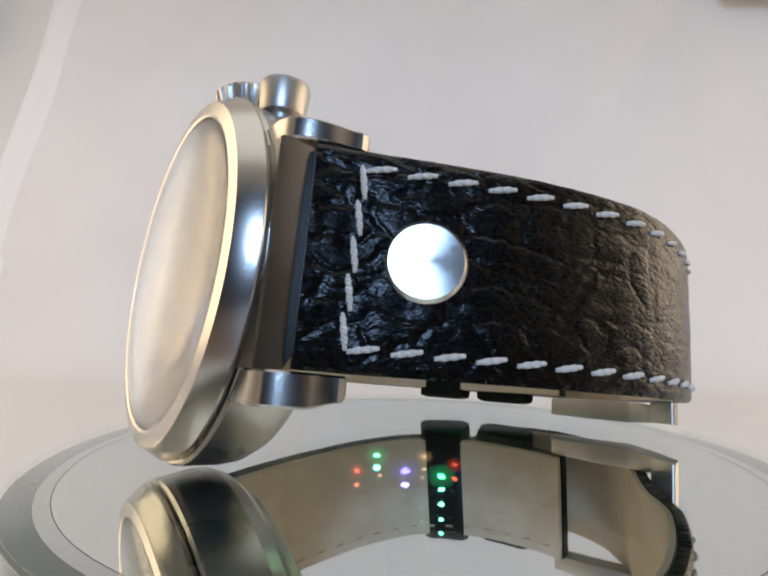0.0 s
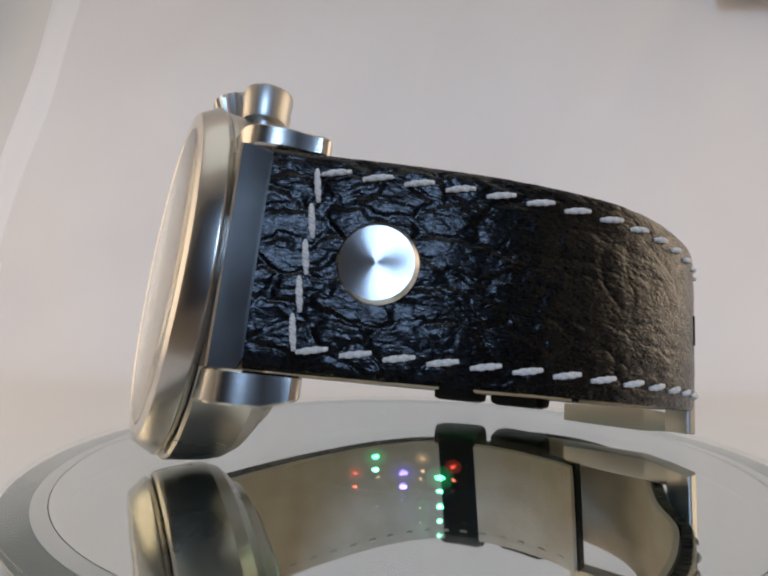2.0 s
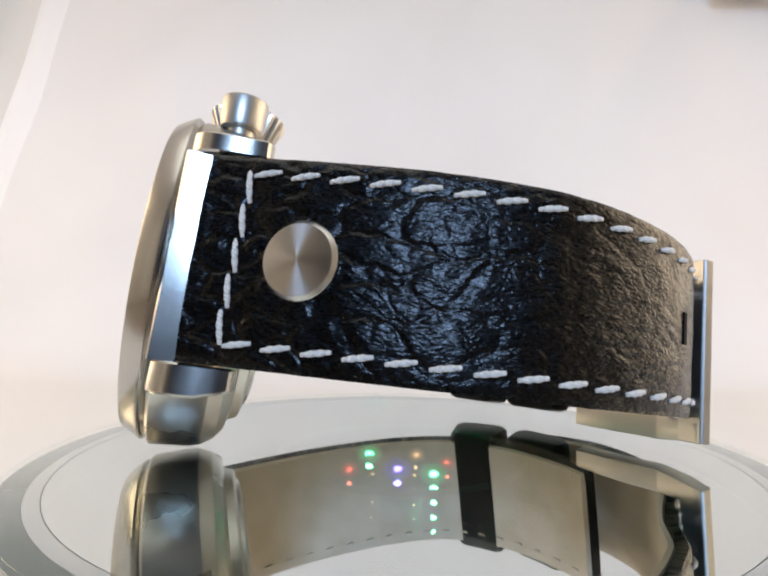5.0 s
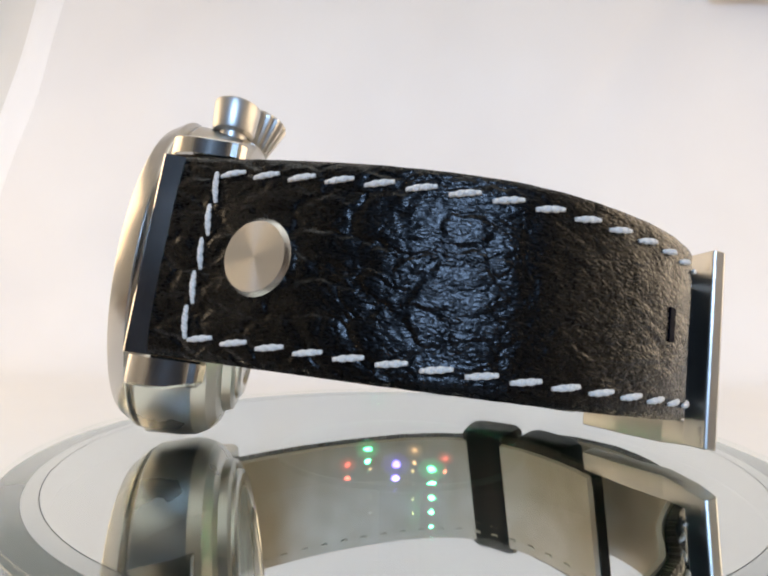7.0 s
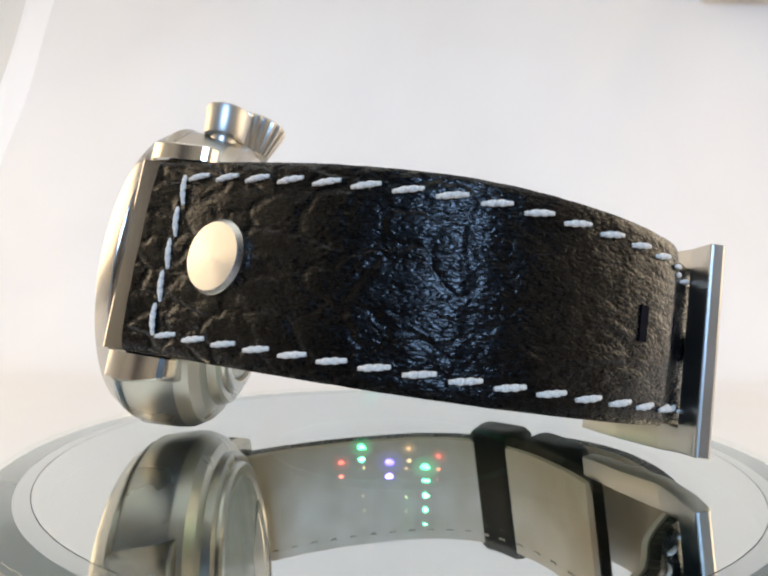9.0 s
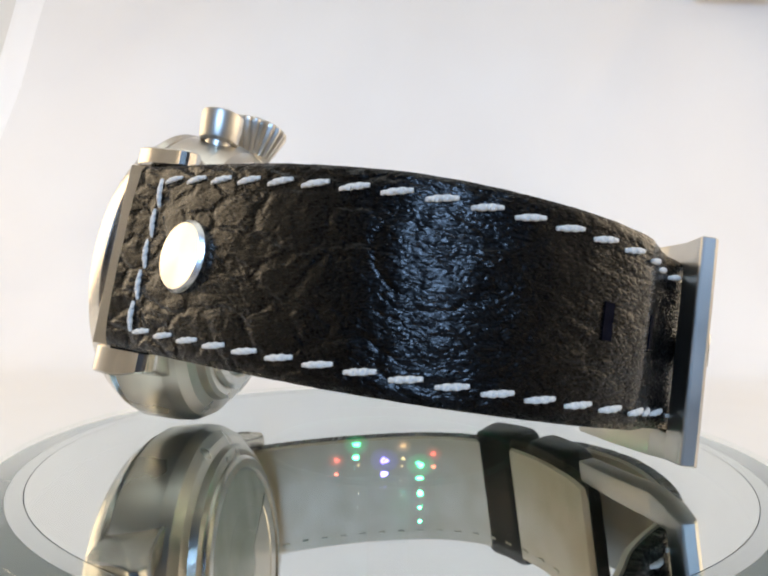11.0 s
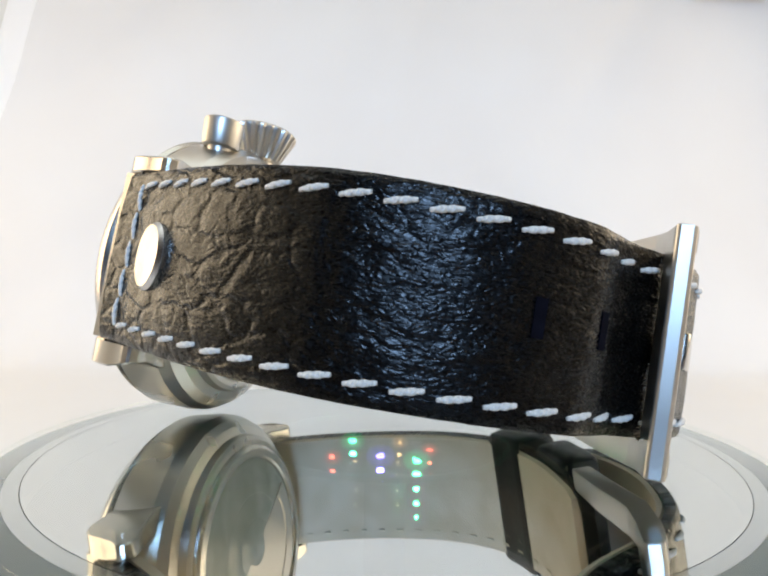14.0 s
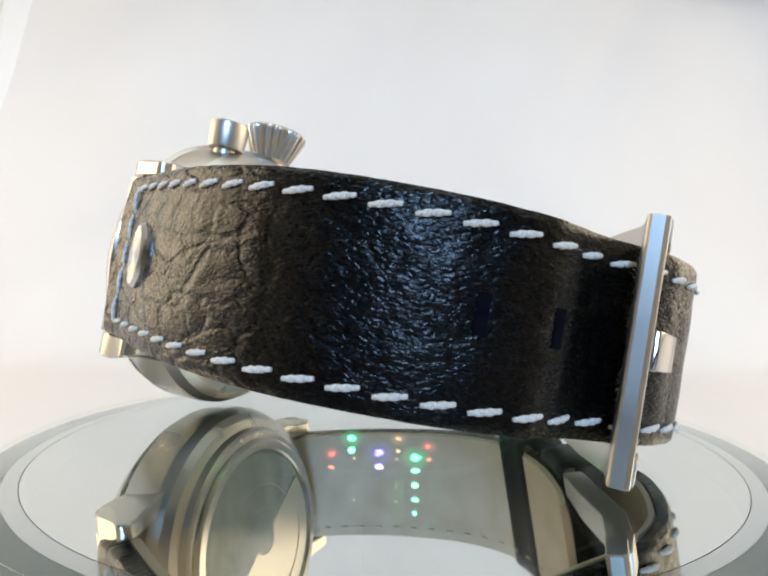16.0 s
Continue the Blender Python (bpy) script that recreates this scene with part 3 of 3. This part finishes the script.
    # leather keepers: a loose one round both layers, a fixed one sewn in behind the lining
    for centre, wide, inner in (((-13.5, -46.0), 9.0, -3.1), ((-3.6, -52.2), 9.4, -1.4)):
        sk = arc_of(FAR, centre)
        bm = bmesh.new()
        rings = []
        for i in range(9):
            p, q, o = FAR.at(sk - wide / 2 + wide * i / 8)
            ring, outline, lo, hi, b, r = [], [], -12.3, 10.5, 4.4, 1.1
            for cx, cy, st in ((hi - r, b - r, 0), (lo + r, b - r, 90), (lo + r, inner + r, 180), (hi - r, inner + r, 270)):
                for g in range(4):
                    ang = radians(st + 30 * g)
                    outline.append((cx + r * math.cos(ang), cy + r * math.sin(ang)))
            soft = 0.35 if i in (0, 8) else 0.0
            for u, d in outline:
                u, d = u - soft * np.sign(u), d - soft * np.sign(d)
                ring.append(bm.verts.new(((p[0] + o[0] * d) * MM, u * MM, (p[1] + o[1] * d) * MM)))
            rings.append(ring)
        for a, b in zip(rings, rings[1:]):
            for j in range(16):
                bm.faces.new((a[j], a[(j + 1) % 16], b[(j + 1) % 16], b[j]))
        part("keeper", bm, KEEPER, watch, "black leather strap keeper", FRAME, 50)


def loft(sections):
    """Rectangles in (w, u, n) mm, each given as four corners, joined end to end and bevelled."""
    bm = bmesh.new()
    rings = [[bm.verts.new(Vector(p) * MM) for p in four] for four in sections]
    for a, b in zip(rings, rings[1:]):
        for j in range(4):
            bm.faces.new((a[j], a[(j + 1) % 4], b[(j + 1) % 4], b[j]))
    bm.faces.new(rings[0][::-1])
    bm.faces.new(rings[-1])
    bmesh.ops.recalc_face_normals(bm, faces=bm.faces)
    bmesh.ops.bevel(bm, geom=bm.edges[:], offset=0.22 * MM, segments=2, affect="EDGES", profile=0.6)
    return bm


def build_buckle(watch):
    mid, reach = -1.2, 12.4
    bar = [(22.3, -58.0), (25.75, -58.0), (26.0, -58.2), (26.0, -59.45), (25.6, -60.0), (22.3, -60.1)]
    part("buckle_bar", prism(bar, mid - reach, mid + reach, 0.14), BRUSHED, watch, "brushed steel buckle bar", FRAME, 20)
    for sign in (1, -1):
        def section(w, n, u, tall, deep, lean):
            q = Vector((math.sin(radians(lean)), math.cos(radians(lean))))
            return [(w + a * q.x, mid + sign * (u + c), n + a * q.y) for a, c in ((-deep, -tall), (deep, -tall), (deep, tall), (-deep, tall))]
        part("buckle_arm", loft([section(25.2, -59.1, 11.0, 1.2, 1.2, 10), section(22.5, -59.4, 11.0, 1.4, 1.25, 14),
                                 section(18.3, -59.0, 11.0, 1.7, 1.3, 26), section(12.5, -56.6, 11.0, 1.6, 1.3, 24), section(6.5, -54.6, 11.0, 1.4, 1.2, 18)]),
             BRUSHED, watch, "bevelled steel buckle arm", FRAME)
    pin = [(24.4, -60.7), (23.4, -61.2), (19.0, -62.6), (14.0, -62.6), (14.0, -61.8), (19.0, -61.4), (23.2, -60.2), (24.4, -60.1)]
    part("tongue", prism(pin, -2.9, 0.8, 0.12), POLISHED, watch, "steel buckle tongue", FRAME)


def rotor():
    """A half-round weight with a raised rim, about n."""
    bm = bmesh.new()
    rings = []
    for i in range(33):
        a = math.pi * i / 32 + 0.5
        rings.append([bm.verts.new((r * math.cos(a) * MM, r * math.sin(a) * MM, h * MM)) for r, h in ((2.6, -1.87), (10.6, -1.86), (10.8, -2.0), (13.4, -1.95), (13.6, -1.6), (2.6, -1.6))])
    for a, b in zip(rings, rings[1:]):
        for j in range(6):
            bm.faces.new((a[j], a[(j + 1) % 6], b[(j + 1) % 6], b[j]))
    bm.faces.new(rings[0])
    bm.faces.new(rings[-1][::-1])
    return bm


def lug(outline, lo, hi):
    """One horn of the case; the upper pair thins towards its tip, the lower one towards its back."""
    bm = prism(outline, lo, hi, 0.22)
    for v in bm.verts:
        reach = max(0.0, abs(v.co.x) / MM - 19.5) / 5.2
        if lo > 0 and v.co.y > (lo + hi) / 2 * MM:
            v.co.y -= 0.6 * reach * MM
        if lo < 0 and v.co.y < (lo + hi) / 2 * MM and reach > 0:
            v.co.y += 1.3 * max(0.0, 5.0 - v.co.z / MM) / 5.0 * MM
    return bm


def end_facet(sw):
    """The flat end of the case between two lugs, leaning out towards the back, its rear edge cut to an arc."""
    bm = bmesh.new()
    rings = []
    for u in np.linspace(-11.5, 10.9, 25):
        k = (u / 11.2) ** 2
        low = 4.3 + 2.6 * k
        front = lambda n: 22.4 + 0.184 * (9.5 - n) - 0.12 * k
        ring = [(17.0, 9.9), (front(9.9) - 0.2, 9.9), (front(9.7), 9.7), (front(low + 0.2), low + 0.2), (front(low) - 0.3, low), (17.0, low)]
        rings.append([bm.verts.new((w * sw * MM, u * MM, n * MM)) for w, n in ring])
    for a, b in zip(rings, rings[1:]):
        for j in range(6):
            bm.faces.new((a[j], a[(j + 1) % 6], b[(j + 1) % 6], b[j]))
    bm.faces.new(rings[0])
    bm.faces.new(rings[-1][::-1])
    return bm


def build_case(watch):
    part("case_body", turned([(0, -1.2), (17.2, -1.2), (17.8, -0.9), (18.2, 0.2), (19.6, 0.6), (20.8, 1.6), (21.7, 3.2), (22.0, 5.0), (22.1, 9.4), (21.8, 9.75),
                              (21.0, 9.8), (0, 9.8)], 160), CASE, watch, "steel watch case", FRAME @ Matrix.Translation((0, -0.4 * MM, 0)) @ Matrix.Diagonal((1, 1.018, 1, 1)), 15)
    back = part("case_back", turned([(17.0, -1.15), (16.8, -1.6), (16.2, -1.9), (15.0, -1.95), (14.7, -1.6), (14.6, -1.3), (0, -1.3)], 120), SATIN, watch, "steel case back ring", FRAME, 20)
    part("display_glass", turned([(14.6, -1.35), (14.2, -1.55), (9.0, -1.75), (8.8, -1.68), (8.4, -1.76), (5.0, -1.82), (4.8, -1.74), (4.4, -1.82), (0, -1.84)], 96), BACKGLASS, back, "grey glass window in the case back", None, 12)
    part("rotor", rotor(), BRUSHED, back, "half-round steel rotor behind the glass")
    part("bezel", turned([(18.6, 9.8), (21.7, 9.8), (21.95, 9.95), (22.35, 10.45), (22.38, 10.6), (22.3, 10.8), (21.05, 12.75), (20.9, 12.9), (19.35, 13.15), (19.05, 13.05),
                          (18.9, 12.6), (18.9, 9.8)], 200, cap=False), SATIN, watch, "polished steel bezel ring with facets", FRAME, 14)
    part("dial", turned([(18.85, 11.6), (18.85, 12.5), (0, 12.5)], 96), DIAL, watch, "pale silver dial", FRAME)
    part("crystal", turned([(18.7, 12.6), (18.8, 12.65), (18.8, 12.9), (18.5, 13.12), (14, 13.3), (7, 13.4), (0, 13.43)], 128), GLASS, watch,
         "domed clear crystal", FRAME).visible_shadow = False
    tip = [(14.0, 9.7), (20.4, 9.6), (21.8, 9.3), (22.8, 8.6), (23.5, 7.5), (24.0, 6.3), (24.3, 4.8), (24.5, 3.3), (24.9, 2.4), (24.8, 1.5),
           (23.8, 0.9), (22.8, 0.9), (20.6, 1.8), (17.5, 2.2), (14.0, 2.4)]
    for sw in (1, -1):
        for lo, hi in ((10.9, 13.6), (-14.8, -11.5)):
            outline = [(w * sw, n) for w, n in tip]
            part("lug", lug(outline if sw > 0 else outline[::-1], lo, hi), SATIN, watch, "satin steel lug with bevelled tip", FRAME, 24)
    for sw in (1, -1):
        part("end_facet", end_facet(sw), POLISHED, watch, "flat polished facet between the lugs", FRAME, 25)
    # crown and pusher, both out of the case towards u
    up = FRAME @ Matrix(((1, 0, 0, -2.2 * MM), (0, 0, 1, -0.8 * MM), (0, -1, 0, 4.5 * MM), (0, 0, 0, 1)))
    part("crown", turned([(2.6, 20.5), (2.6, 22.2), (3.5, 22.6), (4.4, 24.4), (5.7, 27.2), (5.7, 27.7), (5.2, 28.1), (0, 28.4)], 144, None, 24, 0.08, (22.5, 27.75)),
         BRUSHED, watch, "fluted conical steel crown", up)
    up2 = FRAME @ Matrix(((1, 0, 0, 9.5 * MM), (0, 0, 1, 0.0), (0, -1, 0, 5.05 * MM), (0, 0, 0, 1)))
    part("pusher", turned([(1.9, 16.0), (1.9, 19.6), (2.8, 19.8), (2.9, 20.2), (3.15, 23.5), (3.05, 23.9), (2.7, 24.1), (0, 24.2)], 64),
         BRUSHED, watch, "plain cylindrical steel push button", up2)


platter = build_turntable()
watch = tagged(new("wristwatch"), "steel pilot wristwatch lying on its side on the mirror", "watch")
build_case(watch)
build_straps(watch)
build_buckle(watch)


def motions():
    walk(watch, [(t, pose(0, 0, 0, 0, 0, a)) for t, a in SPIN])
    walk(platter, [(t, Matrix.Translation(CENTRE) @ pose(0, 0, 0, 0, 0, a)) for t, a in SPIN])


motions()
